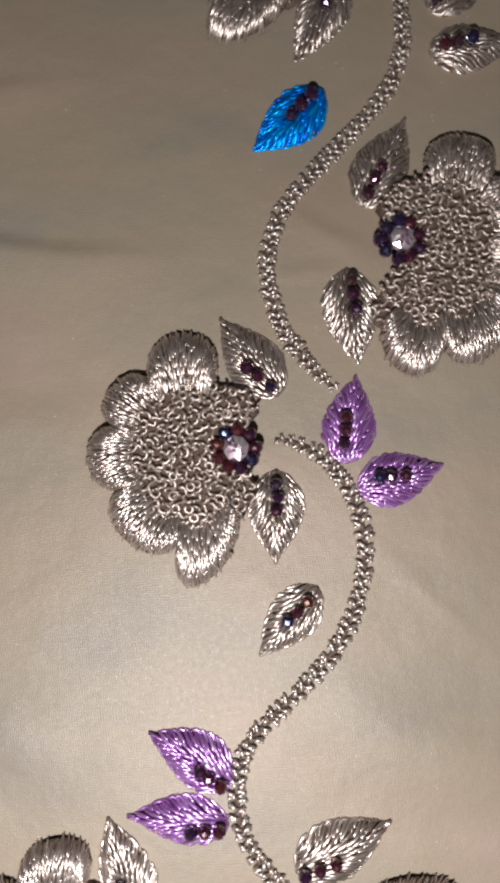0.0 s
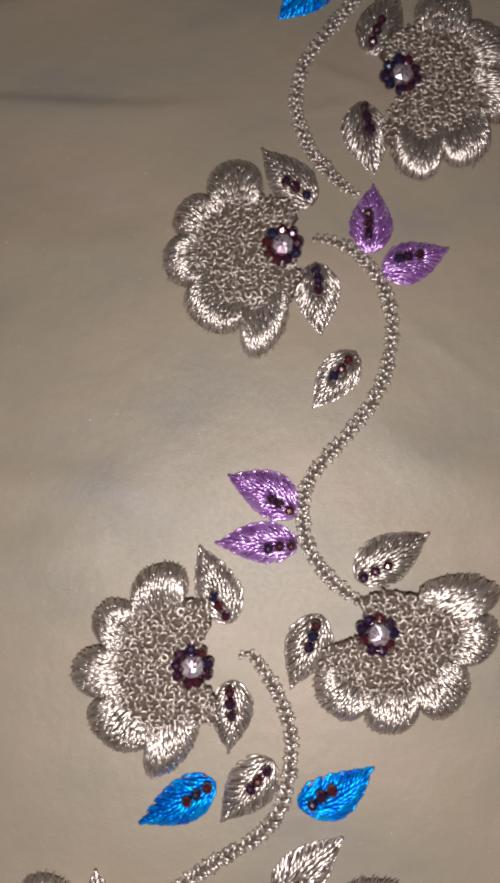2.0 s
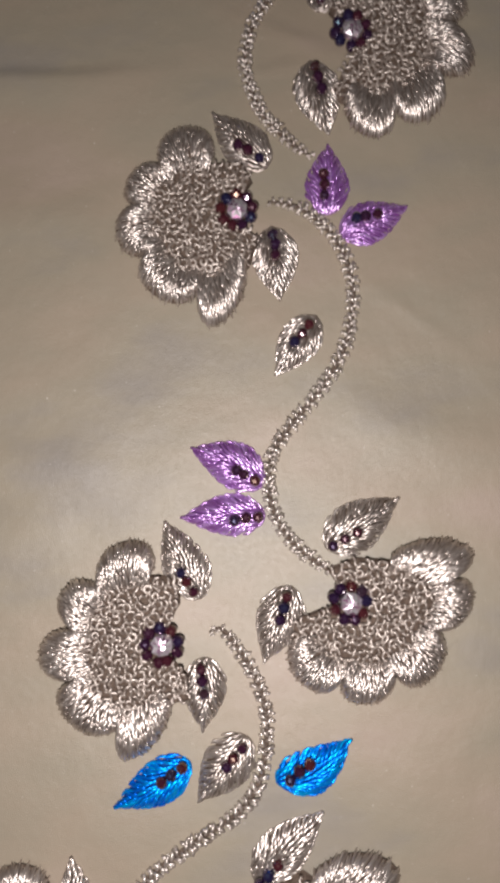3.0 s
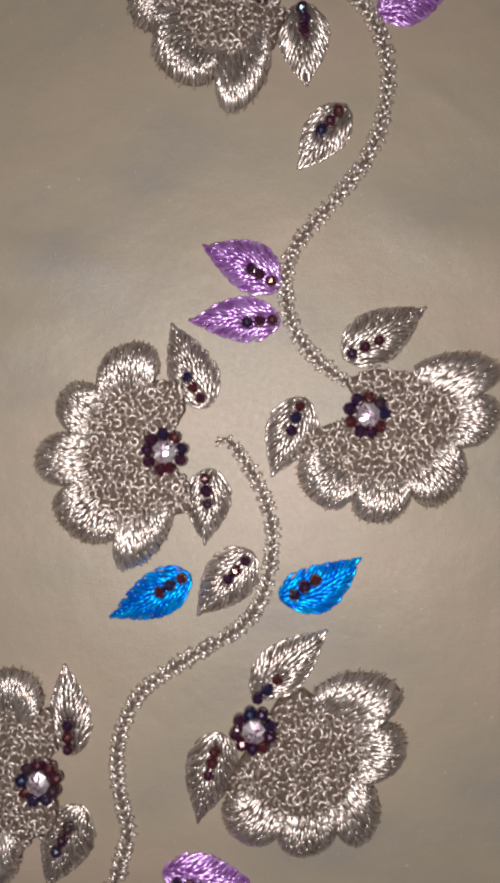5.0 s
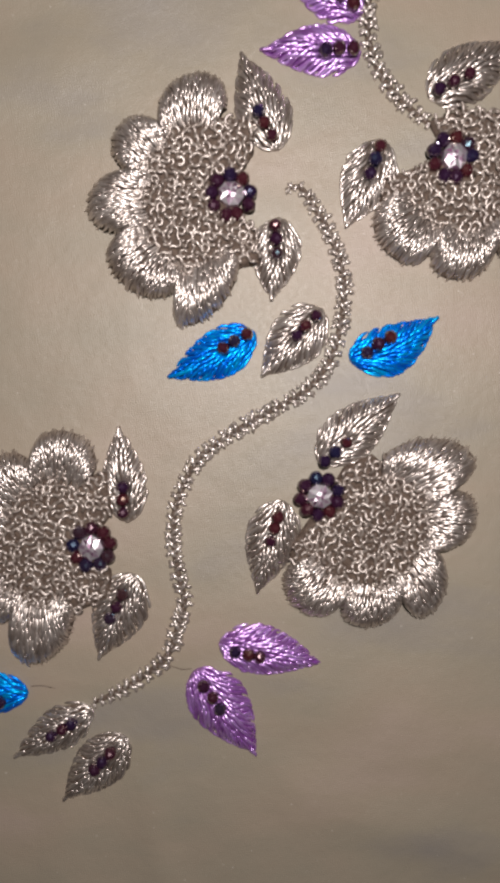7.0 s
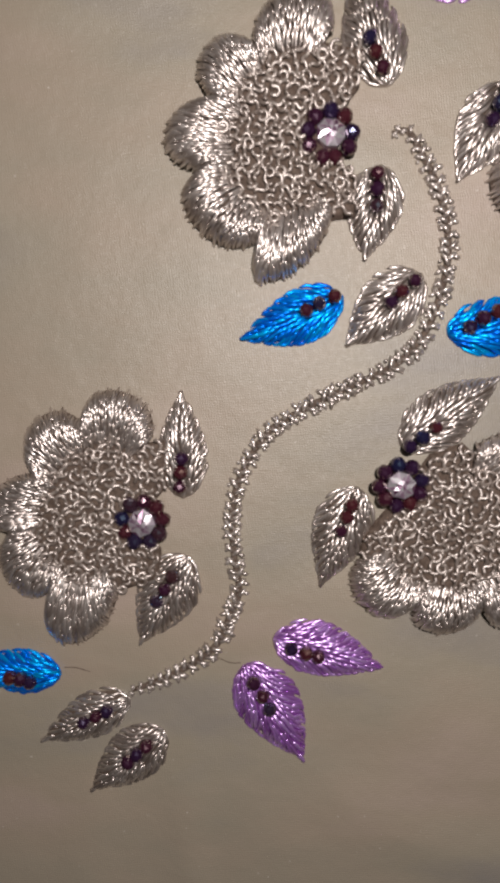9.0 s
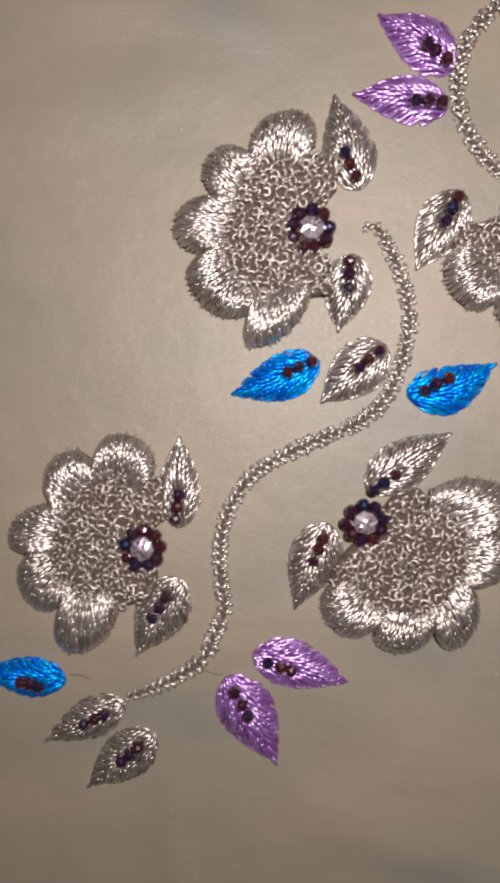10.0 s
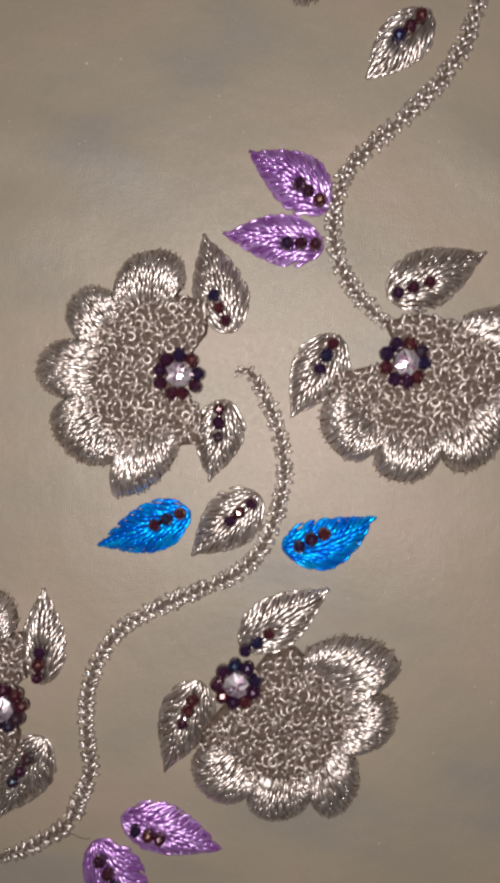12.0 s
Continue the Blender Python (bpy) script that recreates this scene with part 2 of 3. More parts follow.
# ---- beads and stones
def bead_mesh():
    """A round glass bead cut into flat facets, pierced sideways."""
    rows, around, verts, faces = [0.40, 0.92, 1.36, 1.79, 2.22, 2.74], 8, [], []
    for i, a in enumerate(rows):
        for k in range(around):
            b = 2 * math.pi * (k + 0.5 * (i % 2)) / around
            verts.append((1.68 * math.cos(a) * 0.92, 1.68 * math.sin(a) * math.cos(b), 1.68 * math.sin(a) * math.sin(b)))
    for i in range(len(rows) - 1):
        for k in range(around):
            a, b = i * around + k, i * around + (k + 1) % around
            c, d = a + around, b + around
            faces += [[a, b, c], [b, d, c]] if i % 2 == 0 else [[a, b, d], [a, d, c]]
    inner = len(verts)
    for a, s in ((rows[0], 1), (rows[-1], -1)):
        for k in range(around):
            b = 2 * math.pi * k / around
            verts.append((s * 1.1, 0.35 * math.cos(b), 0.35 * math.sin(b)))
    last = (len(rows) - 1) * around
    for k in range(around):
        n = (k + 1) % around
        faces += [[k, n, inner + n, inner + k], [last + n, last + k, inner + around + k, inner + around + n]]
    faces += [[inner + k for k in range(around)], [inner + around + k for k in range(around)][::-1]]
    return mesh_of("bead", verts, faces, BEAD, smooth=False)


BEAD_MESH = bead_mesh()


def stone_mesh():
    """A round brilliant: table, star, kite and girdle facets, with unshared edges so that every facet has its own tone."""
    def ring(r, z, shift, n=8):
        return [(r * math.cos(2 * math.pi * (k + shift) / n), r * math.sin(2 * math.pi * (k + shift) / n), z) for k in range(n)]

    cut = random.Random(5)

    def chipped(points):
        return [(x + cut.uniform(-0.12, 0.12), y + cut.uniform(-0.12, 0.12), z + cut.uniform(-0.16, 0.16)) for x, y, z in points]

    top, star, mid, low = chipped(ring(1.05, 2.95, 0)), chipped(ring(1.95, 2.76, 0.5)), chipped(ring(2.85, 2.2, 0)), ring(2.9, 0.6, 0)
    tris = []
    for k in range(8):
        n = (k + 1) % 8
        tris += [[(0.1, -0.05, 3.1), top[k], top[n]], [top[k], star[k], top[n]], [top[k], star[k - 1], mid[k]], [top[k], mid[k], star[k]], [star[k], mid[k], mid[n]]]
        tris += [[mid[k], low[k], low[n]], [mid[k], low[n], mid[n]]]
    verts = [p for tri in tris for p in tri]
    return mesh_of("rhinestone", verts, [[3 * k, 3 * k + 1, 3 * k + 2] for k in range(len(tris))], STONE, smooth=False)


RHINESTONE = stone_mesh()


def bead_row(parent, ox, oy, x0, y0, x1, y1, count, high):
    turn = math.atan2(y1 - y0, x1 - x0)
    for k in range(count):
        s = k / (count - 1)
        x, y = x0 + (x1 - x0) * s + rng.normal(0, 0.15), y0 + (y1 - y0) * s + rng.normal(0, 0.15)
        part("bead", BEAD_MESH, parent, (x - ox, y - oy, high + rng.normal(0, 0.1)), (rng.uniform(0, 6.28), rng.normal(0, 0.15), turn + rng.normal(0, 0.2)), rng.uniform(0.9, 1.06))


# ---- leaves
def leaf_half(u):
    """Half width of a leaf along its length, 1 at the widest."""
    u = np.clip(u, 0, 1)
    return (u ** 0.62) * ((1 - u) ** 1.10) / 0.3189


def leaf(name, x0, y0, x1, y1, wide, material, label, category, group, beads, bend=0.0, high=2.7):
    """A padded long-and-short-stitch leaf from its round foot (x0, y0) to its tip (x1, y1), in mm."""
    ob = thing(name, x0, y0, label, category, group)
    length = math.hypot(x1 - x0, y1 - y0)
    ax = np.array([(x1 - x0) / length, (y1 - y0) / length])
    lat = np.array([-ax[1], ax[0]])
    foot = float(drape(x0, y0))

    def place(u, s, lift):
        u, s = np.asarray(u, float), np.asarray(s, float)
        half = np.maximum(leaf_half(u), 0.02) * wide / 2
        off = s * half * 0.96 + bend * length * np.sin(np.clip(u, 0, 1) * math.pi)
        xy = u[..., None] * length * ax + off[..., None] * lat
        dome = high * (1 - 0.96 * np.clip(np.abs(s), 0, 1) ** 2.4) * np.clip(leaf_half(u), 0.12, 1) ** 0.6
        if beads:
            p0, p1 = np.array(beads[:2]) - (x0, y0), np.array(beads[2:]) - (x0, y0)
            share = np.clip(((xy - p0) @ (p1 - p0)) / ((p1 - p0) @ (p1 - p0)), 0, 1)
            near = np.linalg.norm(xy - p0 - share[..., None] * (p1 - p0), axis=-1)
            dome = dome - 0.55 * dome * np.exp(-(near / 1.9) ** 2)
        z = drape(x0 + xy[..., 0], y0 + xy[..., 1]) - foot + dome + lift
        return np.concatenate([xy, z[..., None]], -1)

    uu, ss = np.meshgrid(np.linspace(0.015, 0.985, 22), np.linspace(-0.99, 0.99, 13), indexing="ij")
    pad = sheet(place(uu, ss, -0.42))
    paths = []
    row, u_mid = 0, -0.02
    while u_mid < 1.0:
        half = float(leaf_half(np.clip(u_mid, 0.06, 0.97))) * wide / 2
        across = max(2, int(2 * half / 0.92))
        for k in range(across):
            s = -0.97 + 1.94 * (k + 0.5 * (row % 2) + rng.uniform(-0.16, 0.16)) / max(1, across - 0.5)
            run = rng.uniform(3.2, 4.3) / length
            a, b = u_mid - run * 0.45 + rng.normal(0, 0.015), u_mid + run * 0.55 + rng.normal(0, 0.015)
            fan = 0.50 * s + rng.normal(0, 0.045)
            t = np.linspace(0, 1, 6)
            u = a + (b - a) * t
            lateral = s * (leaf_half(np.clip(u_mid, 0.05, 0.98)) / np.maximum(leaf_half(np.clip(u, 0.03, 0.985)), 0.12)) + fan * (t - 0.3) * 1.2
            lateral = np.clip(lateral, -1.12, 1.12)
            arch = 0.14 * np.sin(t * math.pi) - 0.07 + rng.uniform(-0.15, 0.15)
            paths.append(place(np.clip(u, 0.0, 1.01), lateral, arch))
            paths[-1][1:-1, :2] += rng.normal(0, 0.03, (4, 2))
        u_mid += 1.6 / length
        row += 1
    part("stitching", mesh_of("stitching", *strands(paths, THREAD * 1.06, sides=6, flat=0.78), material), ob)
    part("padding", mesh_of("padding", *pad, BEDS[material.name]), ob, label="padding under the stitches, coloured dark as shade between strands")
    if beads:
        bead_row(ob, x0, y0, *beads, 3, high + 0.1)
    return ob


# ---- flowers
CURLS = []
for kind in range(28):
    t = np.linspace(0, 1, 23)
    shape = rng.random()
    if shape < 0.30:
        turn, r, a0 = rng.uniform(4.9, 6.6), rng.uniform(0.72, 0.88) * (1 - 0.16 * t), rng.uniform(0, 6.28)
        p = np.stack([r * np.cos(a0 + t * turn), r * np.sin(a0 + t * turn)], -1)
    elif shape < 0.72:
        long, w, waves = rng.uniform(2.0, 2.9), rng.uniform(0.28, 0.46), rng.uniform(1.7, 2.6)
        p = np.stack([(t - 0.5) * long, w * np.sin(t * math.pi * waves + rng.uniform(-0.4, 0.4))], -1)
    else:
        turn = rng.uniform(2.4, 3.9)
        p = np.stack([0.95 * np.cos(t * turn), 0.72 * np.sin(t * turn)], -1)
        p[:, 0] += 0.5 * np.clip(t - 0.7, 0, 1)
    p -= p.mean(0)
    z = 0.42 + 0.14 * np.sin(t * math.pi * 2 + rng.uniform(0, 6))
    z[0] = z[-1] = 0.0
    z[1] = z[-2] = 0.28
    CURLS.append(mesh_of("curl", *strands([np.column_stack([p, z])], [0.2] + [0.37, 0.285] * 10 + [0.37, 0.2], sides=7, flat=0.9), CURL))


def inside(x, y, poly):
    hit, j = False, len(poly) - 1
    for i in range(len(poly)):
        (xi, yi), (xj, yj) = poly[i], poly[j]
        if (yi > y) != (yj > y) and x < (xj - xi) * (y - yi) / (yj - yi) + xi:
            hit = not hit
        j = i
    return hit


def petal(ob, ox, oy, a, tip, b, core, high):
    """One scallop of satin stitch between the notches a and b, bowed out to its tip."""
    a, tip, b, core = (np.array(p, float) for p in (a, tip, b, core))
    mid = (a + b) / 2
    out = tip - mid
    inward = core - mid
    reach = np.linalg.norm(inward)
    inward /= reach
    foot = float(drape(ox, oy))
    wave = rng.uniform(0, 6.28, 3)

    def place(th, vv, lift):
        th, vv = np.asarray(th, float)[..., None], np.asarray(vv, float)
        c, s = np.cos(th), np.sin(th)
        edge = mid + (a - mid) * c * (1 + 0.24 * s) + out * np.abs(s) ** 0.95
        inner = mid + inward * min(4.2, 0.4 * reach) + (a - mid) * c * 0.72 + out * s * 0.30
        xy = inner + (edge - inner) * vv[..., None]
        lump = 1 + 0.10 * np.sin(3 * th[..., 0] + wave[0])
        fall = 1 - 0.97 * np.clip((vv - 0.42) / 0.60, 0, 1) ** 2.5
        dome = high * lump * np.where(vv > 0.42, fall, 0.66 + 0.34 * np.sin(np.clip(vv + 0.12, 0, 0.54) / 0.54 * math.pi / 2))
        z = drape(xy[..., 0], xy[..., 1]) - foot + dome + lift
        return np.concatenate([xy - (ox, oy), z[..., None]], -1)

    tt, vv = np.meshgrid(np.linspace(0.02, math.pi - 0.02, 26), np.linspace(0, 0.94, 10), indexing="ij")
    pad = sheet(place(tt, vv, -0.42))
    arc = math.pi / 2 * (np.linalg.norm(a - b) / 2 + np.linalg.norm(out)) * 0.95
    paths = []
    for start, stop, share, bow in ((-0.20, 0.15, 0.74, 0.14), (0.01, 0.36, 0.86, 0.12), (0.17, 0.52, 0.98, 0.12), (0.34, 0.69, 1.1, 0.11), (0.50, 0.85, 1.22, 0.11), (0.67, 0.965, 1.35, 0.08)):
        count = int(arc * share / 0.86)
        for k in range(count):
            th = math.pi * (k + 0.5 + rng.uniform(-0.28, 0.28)) / count
            t = np.linspace(0, 1, 6)
            late = rng.choice((-0.035, 0.035)) + rng.normal(0, 0.015)
            v0, v1 = start + late, stop + late + rng.normal(0, 0.012)
            skew = rng.normal(0.03, 0.06)
            arch = bow * np.sin(t * math.pi) - 0.6 * bow + rng.uniform(-0.15, 0.13)
            paths.append(place(np.clip(th + skew * (t - 0.5), 0.0, math.pi), np.clip(v0 + (v1 - v0) * t, -0.25, 1.05), arch))
            paths[-1][1:-1, :2] += rng.normal(0, 0.03, (4, 2))
    lobe = part("petal", mesh_of("petal", *strands(paths, THREAD * 0.95, sides=6, flat=0.78), SILVER), ob)
    part("padding", mesh_of("padding", *pad, BEDS[SILVER.name]), lobe, label="brown padding under the stitches, darkened as shade between strands")
    return mid + inward * min(3.4, 0.33 * reach) + out * 0.30


def flower(stone, core, rim, extra, label, ring_turn, high=4.2):
    """A half-open flower: five scallops (rim runs notch, tip, notch ...), a curled heart, and a stone in a ring of beads."""
    ox, oy = core
    ob = thing("embroidered_flower", ox, oy, label, "flower", "flowers on the cloth")
    poly = []
    for k in range(0, len(rim) - 2, 2):
        tip_in = petal(ob, ox, oy, rim[k], rim[k + 1], rim[k + 2], core, high)
        notch = np.array(rim[k], float)
        poly += [tuple(notch + (np.array(core) - notch) * 0.14), tuple(tip_in)]
    poly += [rim[-1], *extra]
    xs, ys = [p[0] for p in poly], [p[1] for p in poly]
    spots, foot = [], float(drape(ox, oy))
    mid = np.array([np.mean(xs), np.mean(ys)])
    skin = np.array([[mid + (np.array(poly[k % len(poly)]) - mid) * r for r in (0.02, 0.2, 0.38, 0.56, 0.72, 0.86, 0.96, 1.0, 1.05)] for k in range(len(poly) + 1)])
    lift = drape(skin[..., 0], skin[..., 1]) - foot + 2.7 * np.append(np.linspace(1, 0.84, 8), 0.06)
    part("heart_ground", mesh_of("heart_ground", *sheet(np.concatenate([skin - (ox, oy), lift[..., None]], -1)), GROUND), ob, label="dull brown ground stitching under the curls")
    for _ in range(14000):
        x, y = rng.uniform(min(xs), max(xs)), rng.uniform(min(ys), max(ys))
        if not inside(x, y, poly) or math.hypot(x - stone[0], y - stone[1]) < 5.6:
            continue
        if all((x - p) ** 2 + (y - q) ** 2 > 1.44 ** 2 for p, q in spots):
            spots.append((x, y))
        if len(spots) >= 298:
            break
    for x, y in spots:
        data = CURLS[int(rng.integers(len(CURLS)))]
        part("curl", data, ob, (x - ox, y - oy, float(drape(x, y)) - foot + 2.75 - 0.4 * math.hypot(x - mid[0], y - mid[1]) / 20 + rng.uniform(-0.15, 0.2)), (rng.normal(0, 0.12), rng.normal(0, 0.12), rng.uniform(0, 6.28)), rng.uniform(1.05, 1.25))
    sx, sy = stone
    lift = float(drape(sx, sy)) - foot
    part("rhinestone", RHINESTONE, ob, (sx - ox, sy - oy, lift + 1.5), (rng.normal(0, 0.06), rng.normal(0, 0.06), rng.uniform(0, 6)), 1.04, "pale pink cut-glass rhinestone")
    for k in range(9):
        a = ring_turn + 2 * math.pi * k / 9 + rng.normal(0, 0.05)
        r = 4.55 + rng.normal(0, 0.12)
        part("bead", BEAD_MESH, ob, (sx - ox + r * math.cos(a), sy - oy + r * math.sin(a), lift + 2.6 + rng.normal(0, 0.1)), (rng.uniform(0, 6.28), rng.normal(0, 0.2), a + math.pi / 2), rng.uniform(1.03, 1.15))
    return ob


LEFTWARD = "silver-grey satin-stitch flower with curled heart, plum beads and pink stone"
first = flower((-3.9, -1.2), (-15.1, -1.7),
               [(-8.7, 15.7), (-16.7, 26.6), (-24.9, 15.1), (-34.4, 12.6), (-32.0, 3.8), (-39.3, -4.5), (-29.8, -10.7), (-30.5, -22.4), (-17.0, -23.6), (-11.2, -32.9), (-2.8, -16.6)],
               [(0.7, -9.4), (-6.5, -1.6), (0.6, 6.9), (-1.4, 12.9)], LEFTWARD, 0.1)
flower((34.0, 47.6), (44.8, 44.4),
       [(39.5, 66.4), (50.1, 74.4), (55.6, 63.4), (68.7, 54.9), (58.6, 48.1), (68.7, 37.2), (57.5, 32.3), (53.3, 19.1), (43.2, 25.6), (36.4, 15.5), (29.4, 28.3)],
       [(27.2, 31.2), (36.5, 45.2), (29.1, 54.9), (33.1, 61.6)], LEFTWARD, 0.3)
flower((15.1, -112.0), (21.2, -115.9),
       [(27.5, -100.3), (47.3, -99.0), (42.6, -108.6), (48.6, -115.5), (37.7, -121.5), (35.4, -134.4), (24.9, -131.7), (16.4, -139.8), (10.6, -131.3), (-0.2, -132.9), (-0.7, -120.1)],
       [(0.2, -115.6), (8.2, -113.2), (15.5, -112.5), (10.5, -103.4), (18.1, -101.1)], LEFTWARD, 0.0)
flower((-36.2, -118.1), (-46.7, -117.8),
       [(-36.3, -97.6), (-44.1, -89.2), (-52.3, -100.2), (-63.3, -102.2), (-58.3, -111.7), (-70.6, -117.7), (-60.5, -125.4), (-64.4, -135.9), (-49.6, -139.5), (-45.2, -147.4), (-34.6, -133.5)],
       [(-30.5, -133.0), (-30.6, -126.6), (-38.1, -118.0), (-31.1, -108.6), (-30.3, -101.5)], LEFTWARD, 0.2)
flower((-17.8, -189.1), (-4.9, -197.0),
       [(-2.4, -180.0), (17.5, -178.0), (12.7, -189.4), (20.7, -196.1), (10.6, -203.5), (10.4, -218.6), (1.3, -214.6), (-7.0, -222.6), (-13.0, -215.0), (-24.5, -217.0), (-24.6, -204.9)],
       [(-24.4, -201.3), (-20.6, -196.4), (-15.2, -189.2), (-11.3, -183.2), (-4.8, -180.6)], LEFTWARD, 0.35)
flower((-72.7, -199.3), (-86.8, -197.3),
       [(-71.0, -180.8), (-78.8, -170.6), (-86.0, -179.1), (-97.6, -178.2), (-95.9, -189.8), (-108.0, -196.7), (-101.0, -202.3), (-103.7, -214.4), (-92.7, -215.4), (-89.1, -229.2), (-77.7, -214.7)],
       [(-69.2, -211.5), (-69.6, -205.1), (-74.8, -199.5), (-68.3, -191.7), (-68.8, -182.0)], LEFTWARD, 0.15)
copy_thing(first, pose(0.00445, 0.1243, float(drape(4.45, 124.3)) * MM, 0, 0, -30))

# each leaf: foot, tip, width, first and last bead
FLOWER_LEAVES = [
    (5.8, 11.6, -7.9, 29.0, 11.9, -1.5, 17.5, 3.8, 12.9),
    (5.3, -6.5, 5.4, -27.3, 12.0, 5.3, -9.1, 5.6, -15.4),
    (20.5, 112.7, 9.4, 91.9, 11.0, 16.1, 104.4, 18.7, 110.6),
    (25.5, 56.8, 35.5, 77.5, 12.2, 26.2, 58.5, 29.5, 64.9),
    (21.5, 40.9, 24.3, 19.0, 12.2, 22.2, 37.9, 23.5, 31.4),
    (10.6, -96.9, 31.6, -85.9, 12.3, 12.3, -96.4, 19.2, -93.6),
    (-0.0, -106.7, -9.3, -125.7, 11.6, -1.4, -108.3, -3.9, -114.5),
    (-24.9, -107.2, -32.5, -85.7, 11.5, -29.1, -99.4, -26.2, -105.0),
    (-25.1, -123.3, -27.5, -142.0, 10.7, -25.8, -125.4, -25.9, -131.8),
]
MORE_FLOWER_LEAVES = [
    (-17.5, -180.8, 2.0, -165.7, 11.4, -16.5, -180.6, -11.0, -176.5),
    (-26.7, -190.5, -33.6, -212.4, 11.5, -27.9, -193.6, -29.9, -199.7),
    (-64.4, -193.8, -65.5, -171.1, 9.9, -64.6, -185.2, -64.8, -191.1),
    (-63.3, -207.2, -73.2, -227.5, 12.3, -66.0, -211.2, -69.3, -216.9),
]
for x0, y0, x1, y1, wide, *beads in FLOWER_LEAVES + MORE_FLOWER_LEAVES:
    leaf("embroidered_leaf", x0, y0, x1, y1, wide, SILVER, "silver-grey satin-stitch leaf with three plum beads beside a flower", "leaf", "silver leaves", beads)
VINE_LEAVES = [
    (14.9, -33.3, 2.0, -48.6, 10.3, 12.6, -35.9, 8.1, -40.4),
    (41.7, 94.3, 62.3, 96.6, 10.7, 44.3, 94.7, 51.0, 96.1),
    (42.0, 104.4, 55.8, 120.5, 11.7, 42.6, 105.8, 46.1, 111.4),
    (-15.8, -144.9, -30.4, -159.9, 12.0, -17.5, -146.8, -22.2, -150.9),
    (-76.0, -240.7, -95.7, -252.2, 9.6, -85.4, -245.9, -80.1, -243.1),
    (-67.8, -248.5, -84.0, -263.7, 11.4, -71.1, -250.8, -75.2, -255.0),
]
for x0, y0, x1, y1, wide, *beads in VINE_LEAVES:
    leaf("embroidered_leaf", x0, y0, x1, y1, wide, SILVER, "silver-grey satin-stitch leaf with three plum beads beside a vine", "leaf", "silver leaves", beads)
LILAC_LEAVES = [
    (21.2, -4.1, 23.8, 15.9, 11.3, 21.2, 6.2, 21.1, 0.1),
    (24.6, -10.3, 43.9, -4.7, 11.1, 28.5, -7.4, 34.8, -6.8),
    (-4.6, -77.9, -23.3, -66.4, 11.6, -11.7, -73.8, -6.7, -77.0),
    (-5.2, -86.7, -27.8, -85.1, 10.3, -13.4, -87.1, -7.0, -86.7),
    (-43.2, -225.0, -18.9, -230.8, 11.3, -39.6, -226.2, -33.5, -227.9),
    (-49.4, -231.7, -35.6, -253.5, 13.1, -47.4, -234.4, -43.5, -240.4),
]
for (x0, y0, x1, y1, wide, *beads), bend in zip(LILAC_LEAVES, (0.0, 0.0, -0.05, -0.02, 0.02, 0.0)):
    leaf("embroidered_leaf", x0, y0, x1, y1, wide, LILAC, "shiny lilac satin-stitch leaf, one of a pair, with three dark beads", "leaf", "lilac leaves", beads, bend)
BLUE_LEAVES = [
    (15.9, 84.6, -0.5, 70.0, 11.6, 13.0, 82.5, 8.4, 77.4),
    (-31.9, -150.0, -52.8, -159.4, 10.5, -33.7, -150.1, -39.2, -153.4),
    (-9.1, -156.9, 11.4, -147.9, 10.9, -5.7, -155.6, -0.1, -152.6),
    (-91.6, -235.8, -114.2, -235.5, 9.5, -102.2, -236.0, -97.2, -236.7),
]
for (x0, y0, x1, y1, wide, *beads), bend in zip(BLUE_LEAVES, (0.02, 0.02, -0.10, 0.0)):
    leaf("embroidered_leaf", x0, y0, x1, y1, wide, BLUE, "bright blue satin-stitch leaf with three brown beads", "leaf", "blue leaves", beads, bend)

# ---- vines: rows of small slanted knots
KNOTS = []
for kind in range(10):
    paths = []
    t = np.linspace(0, 1, 6)

    def stroke(x0, y0, x1, y1, top):
        z = 0.1 + top * np.sin(t * math.pi) ** 0.45
        paths.append(np.stack([x0 + (x1 - x0) * t, y0 + (y1 - y0) * t, z], -1))

    def j(spread):
        return rng.normal(0, spread)

    for side in (1, -1):
        x = 0.5 * side + j(0.15)
        stroke(x + 0.95 + j(0.15), side * (-0.25 + j(0.15)), x - 0.55 + j(0.2), side * (1.6 + j(0.2)), 0.85 + j(0.08))
        stroke(x + 0.15 + j(0.2), side * (0.2 + j(0.15)), x - 0.75 + j(0.25), side * (2.05 + j(0.2)), 0.65 + j(0.08))
        stroke(x + 0.2 + j(0.3), side * (0.9 + j(0.2)), x + 0.75 + j(0.3), side * (1.95 + j(0.2)), 0.5 + j(0.08))
    KNOTS.append(mesh_of("knot", *strands(paths, np.array([0.15, 0.37, 0.44, 0.44, 0.37, 0.15]), sides=6, flat=0.8), KNOT))


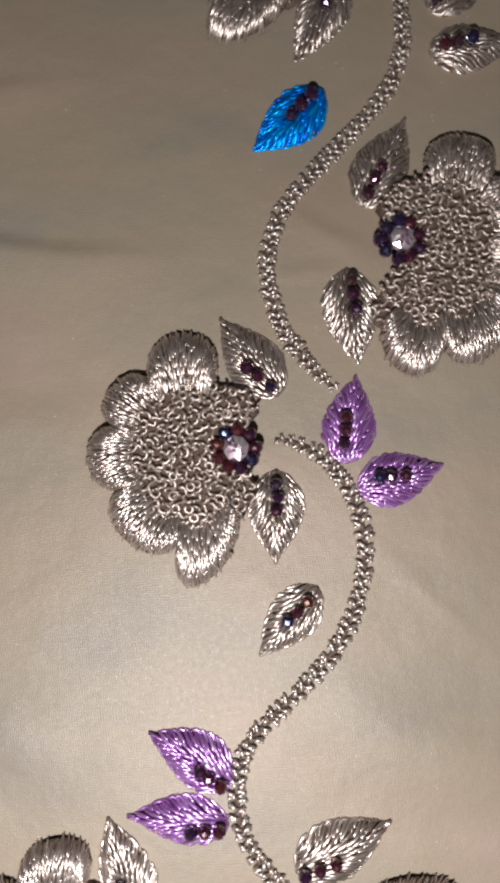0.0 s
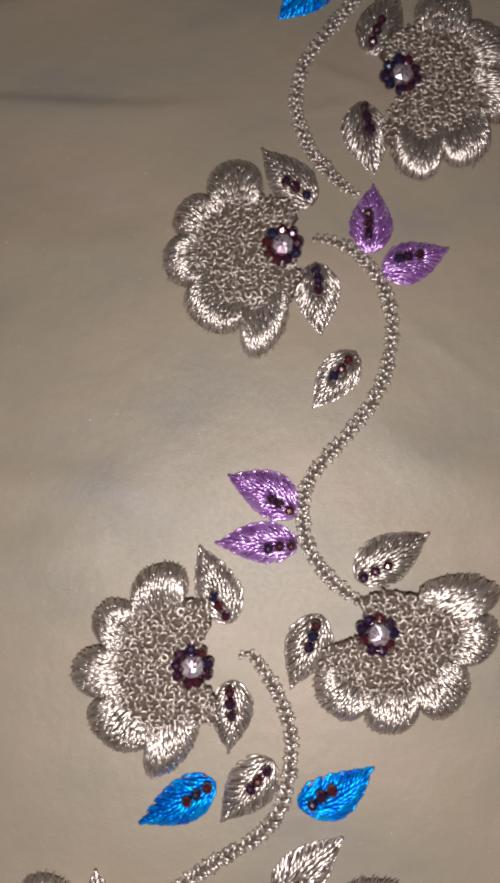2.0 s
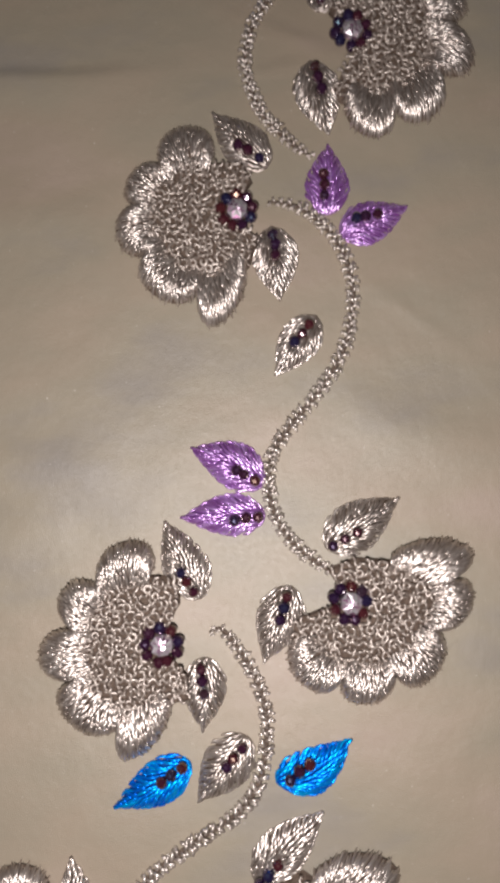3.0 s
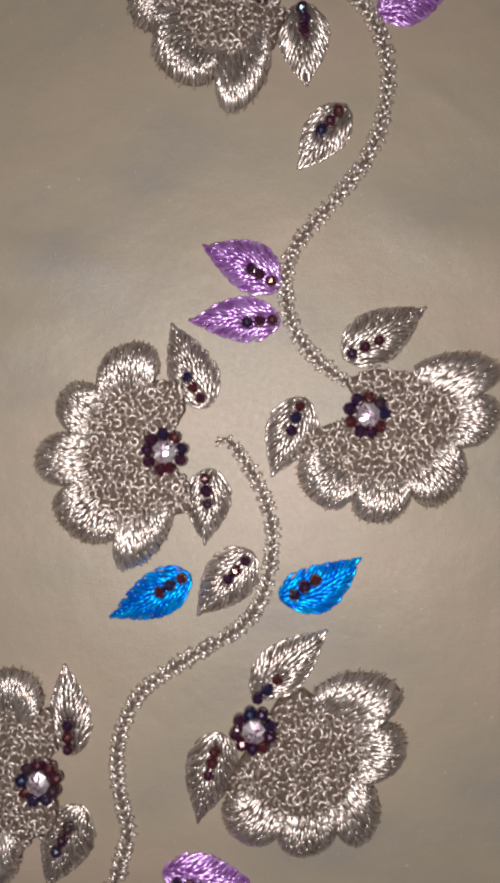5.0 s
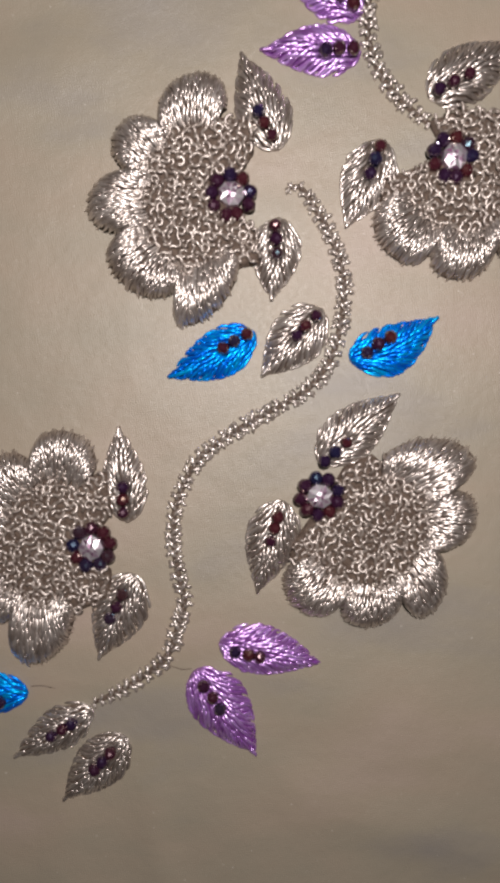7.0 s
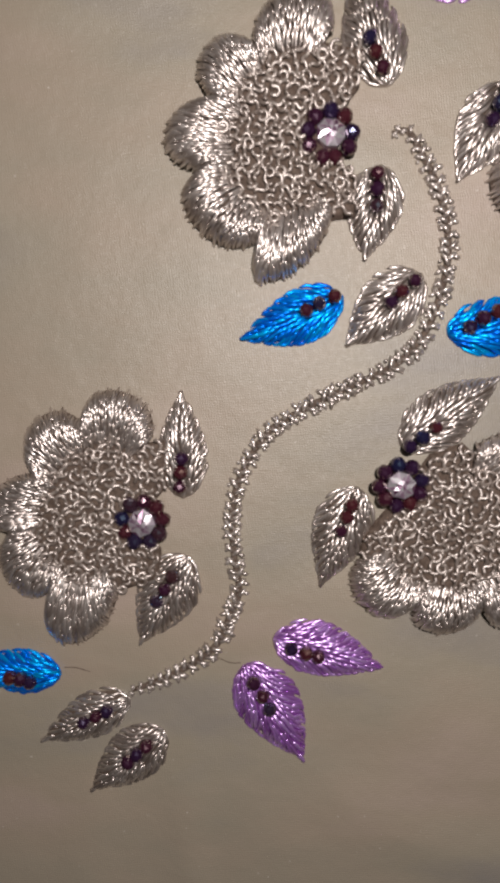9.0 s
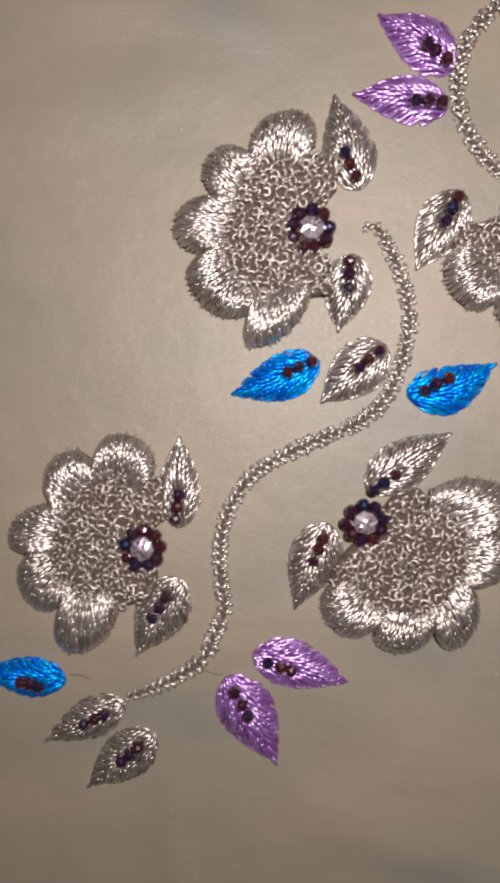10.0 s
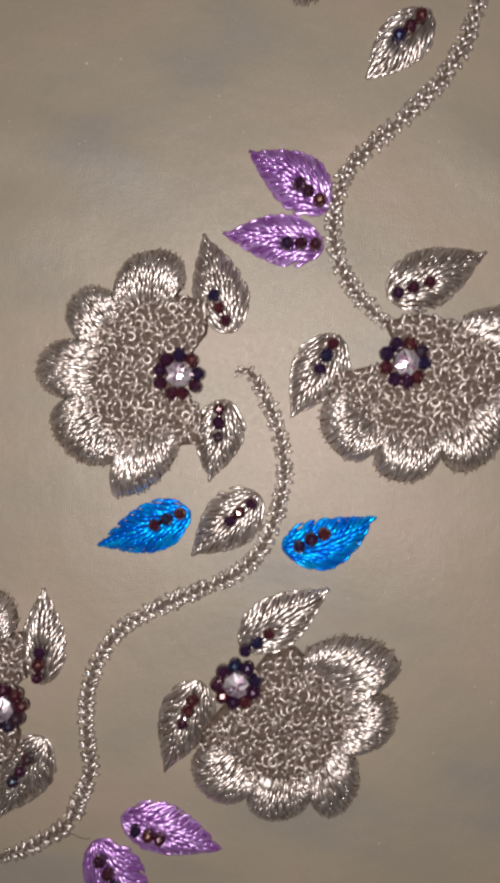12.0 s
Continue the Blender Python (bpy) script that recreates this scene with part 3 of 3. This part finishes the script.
def vine(points, label):
    """Knots set along a smooth line through the points (mm)."""
    p = [np.array(q, float) for q in points]
    p = [2 * p[0] - p[1], *p, 2 * p[-1] - p[-2]]
    line = []
    for i in range(1, len(p) - 2):
        for t in np.linspace(0, 1, 24, endpoint=False):
            line.append(0.5 * (2 * p[i] + (p[i + 1] - p[i - 1]) * t + (2 * p[i - 1] - 5 * p[i] + 4 * p[i + 1] - p[i + 2]) * t ** 2 + (3 * p[i] - p[i - 1] - 3 * p[i + 1] + p[i + 2]) * t ** 3))
    line = np.array(line)
    run = np.r_[0, np.cumsum(np.linalg.norm(np.diff(line, axis=0), axis=1))]
    ox, oy = points[0]
    ob = thing("embroidered_vine", ox, oy, label, "vine", "vines on the cloth")
    foot, s = float(drape(ox, oy)), 0.8
    # added flat tube: its dark brown paints the shade in the gaps between knots
    core = np.column_stack([line[::4] - (ox, oy), drape(line[::4, 0], line[::4, 1]) - foot + 0.1])
    part("core", mesh_of("core", *strands([core], np.clip(0.35 + 0.07 * np.minimum(run[::4], run[-1] - run[::4]), 0, 0.75), sides=8, flat=0.45), BEDS[SILVER.name]), ob, label="added dark brown strip for the shade between the knots")
    while s < run[-1]:
        x, y = np.interp(s, run, line[:, 0]), np.interp(s, run, line[:, 1])
        x2, y2 = np.interp(s + 0.8, run, line[:, 0]), np.interp(s + 0.8, run, line[:, 1])
        x1, y1 = np.interp(s - 0.8, run, line[:, 0]), np.interp(s - 0.8, run, line[:, 1])
        ends = min(1.0, 0.62 + 0.035 * min(s, run[-1] - s))
        part("knot", KNOTS[int(rng.integers(len(KNOTS)))], ob, (x - ox, y - oy, float(drape(x, y)) - foot), (rng.normal(0, 0.08), rng.normal(0, 0.08), math.atan2(y2 - y1, x2 - x1) + rng.normal(0, 0.12)), ends * rng.uniform(1.0, 1.12))
        s += rng.uniform(2.1, 2.45)
    return ob


vine([(34.5, 114.8), (34.5, 106.5), (35.0, 99.6), (34.5, 93.3), (31.3, 84.7), (25.4, 77.1), (18.9, 70.2), (10.9, 61.4), (5.6, 53.3), (2.9, 44.8), (3.4, 36.8), (5.7, 28.8), (10.4, 21.5), (15.0, 16.3), (19.3, 13.0)],
     "silver-grey knotted stitch vine curving down to lilac leaves")
vine([(5.0, 1.3), (9.2, 0.4), (13.7, -1.5), (18.3, -5.4), (22.2, -10.6), (25.2, -18.3), (26.0, -27.5), (24.1, -36.7), (20.1, -45.8), (13.7, -54.0), (5.6, -62.0), (-0.1, -68.4), (-2.7, -74.7), (-3.2, -81.0), (-2.7, -85.3), (0.0, -92.5), (5.0, -98.4), (10.1, -102.7), (13.8, -104.8)],
     "silver-grey knotted stitch vine winding between two flowers")
vine([(-23.3, -116.5), (-20.0, -116.1), (-16.7, -120.8), (-13.4, -126.7), (-11.0, -134.0), (-10.3, -141.2), (-11.3, -148.2), (-13.9, -156.5), (-19.8, -163.6), (-30.1, -169.1), (-38.9, -173.9), (-46.2, -179.0), (-51.2, -187.0), (-53.4, -195.2), (-53.0, -205.3), (-51.5, -214.0), (-53.1, -219.7), (-56.3, -227.5), (-62.3, -232.6), (-69.1, -236.5), (-76.3, -239.6)],
     "silver-grey knotted stitch vine ending at small silver leaves")

# ---- loose ends of thread beside the stitching: two ends and a sideways bow (mm)
for x0, y0, x1, y1, bow in ((15.2, -35.6, 16.8, -38.4, 0.3), (-50.6, -231.2, -56.0, -230.6, 0.4), (-90.6, -234.4, -84.6, -234.8, 0.3)):
    t = np.linspace(0, 1, 12)
    length = math.hypot(x1 - x0, y1 - y0)
    x = x0 + (x1 - x0) * t - (y1 - y0) / length * bow * np.sin(t * 4.2)
    y = y0 + (y1 - y0) * t + (x1 - x0) / length * bow * np.sin(t * 4.2)
    foot = float(drape(x0, y0))
    tail = new("loose_thread", mesh_of("loose_thread", *strands([np.column_stack([x - x0, y - y0, drape(x, y) - foot + 0.06])], np.where(t > 0.9, 0.07, 0.1), sides=6), GROUND))
    tail.location = (x0 * MM, y0 * MM, foot * MM)
    tagged(tail, "short dark brown thread end lying on the cloth", "thread", "loose threads")
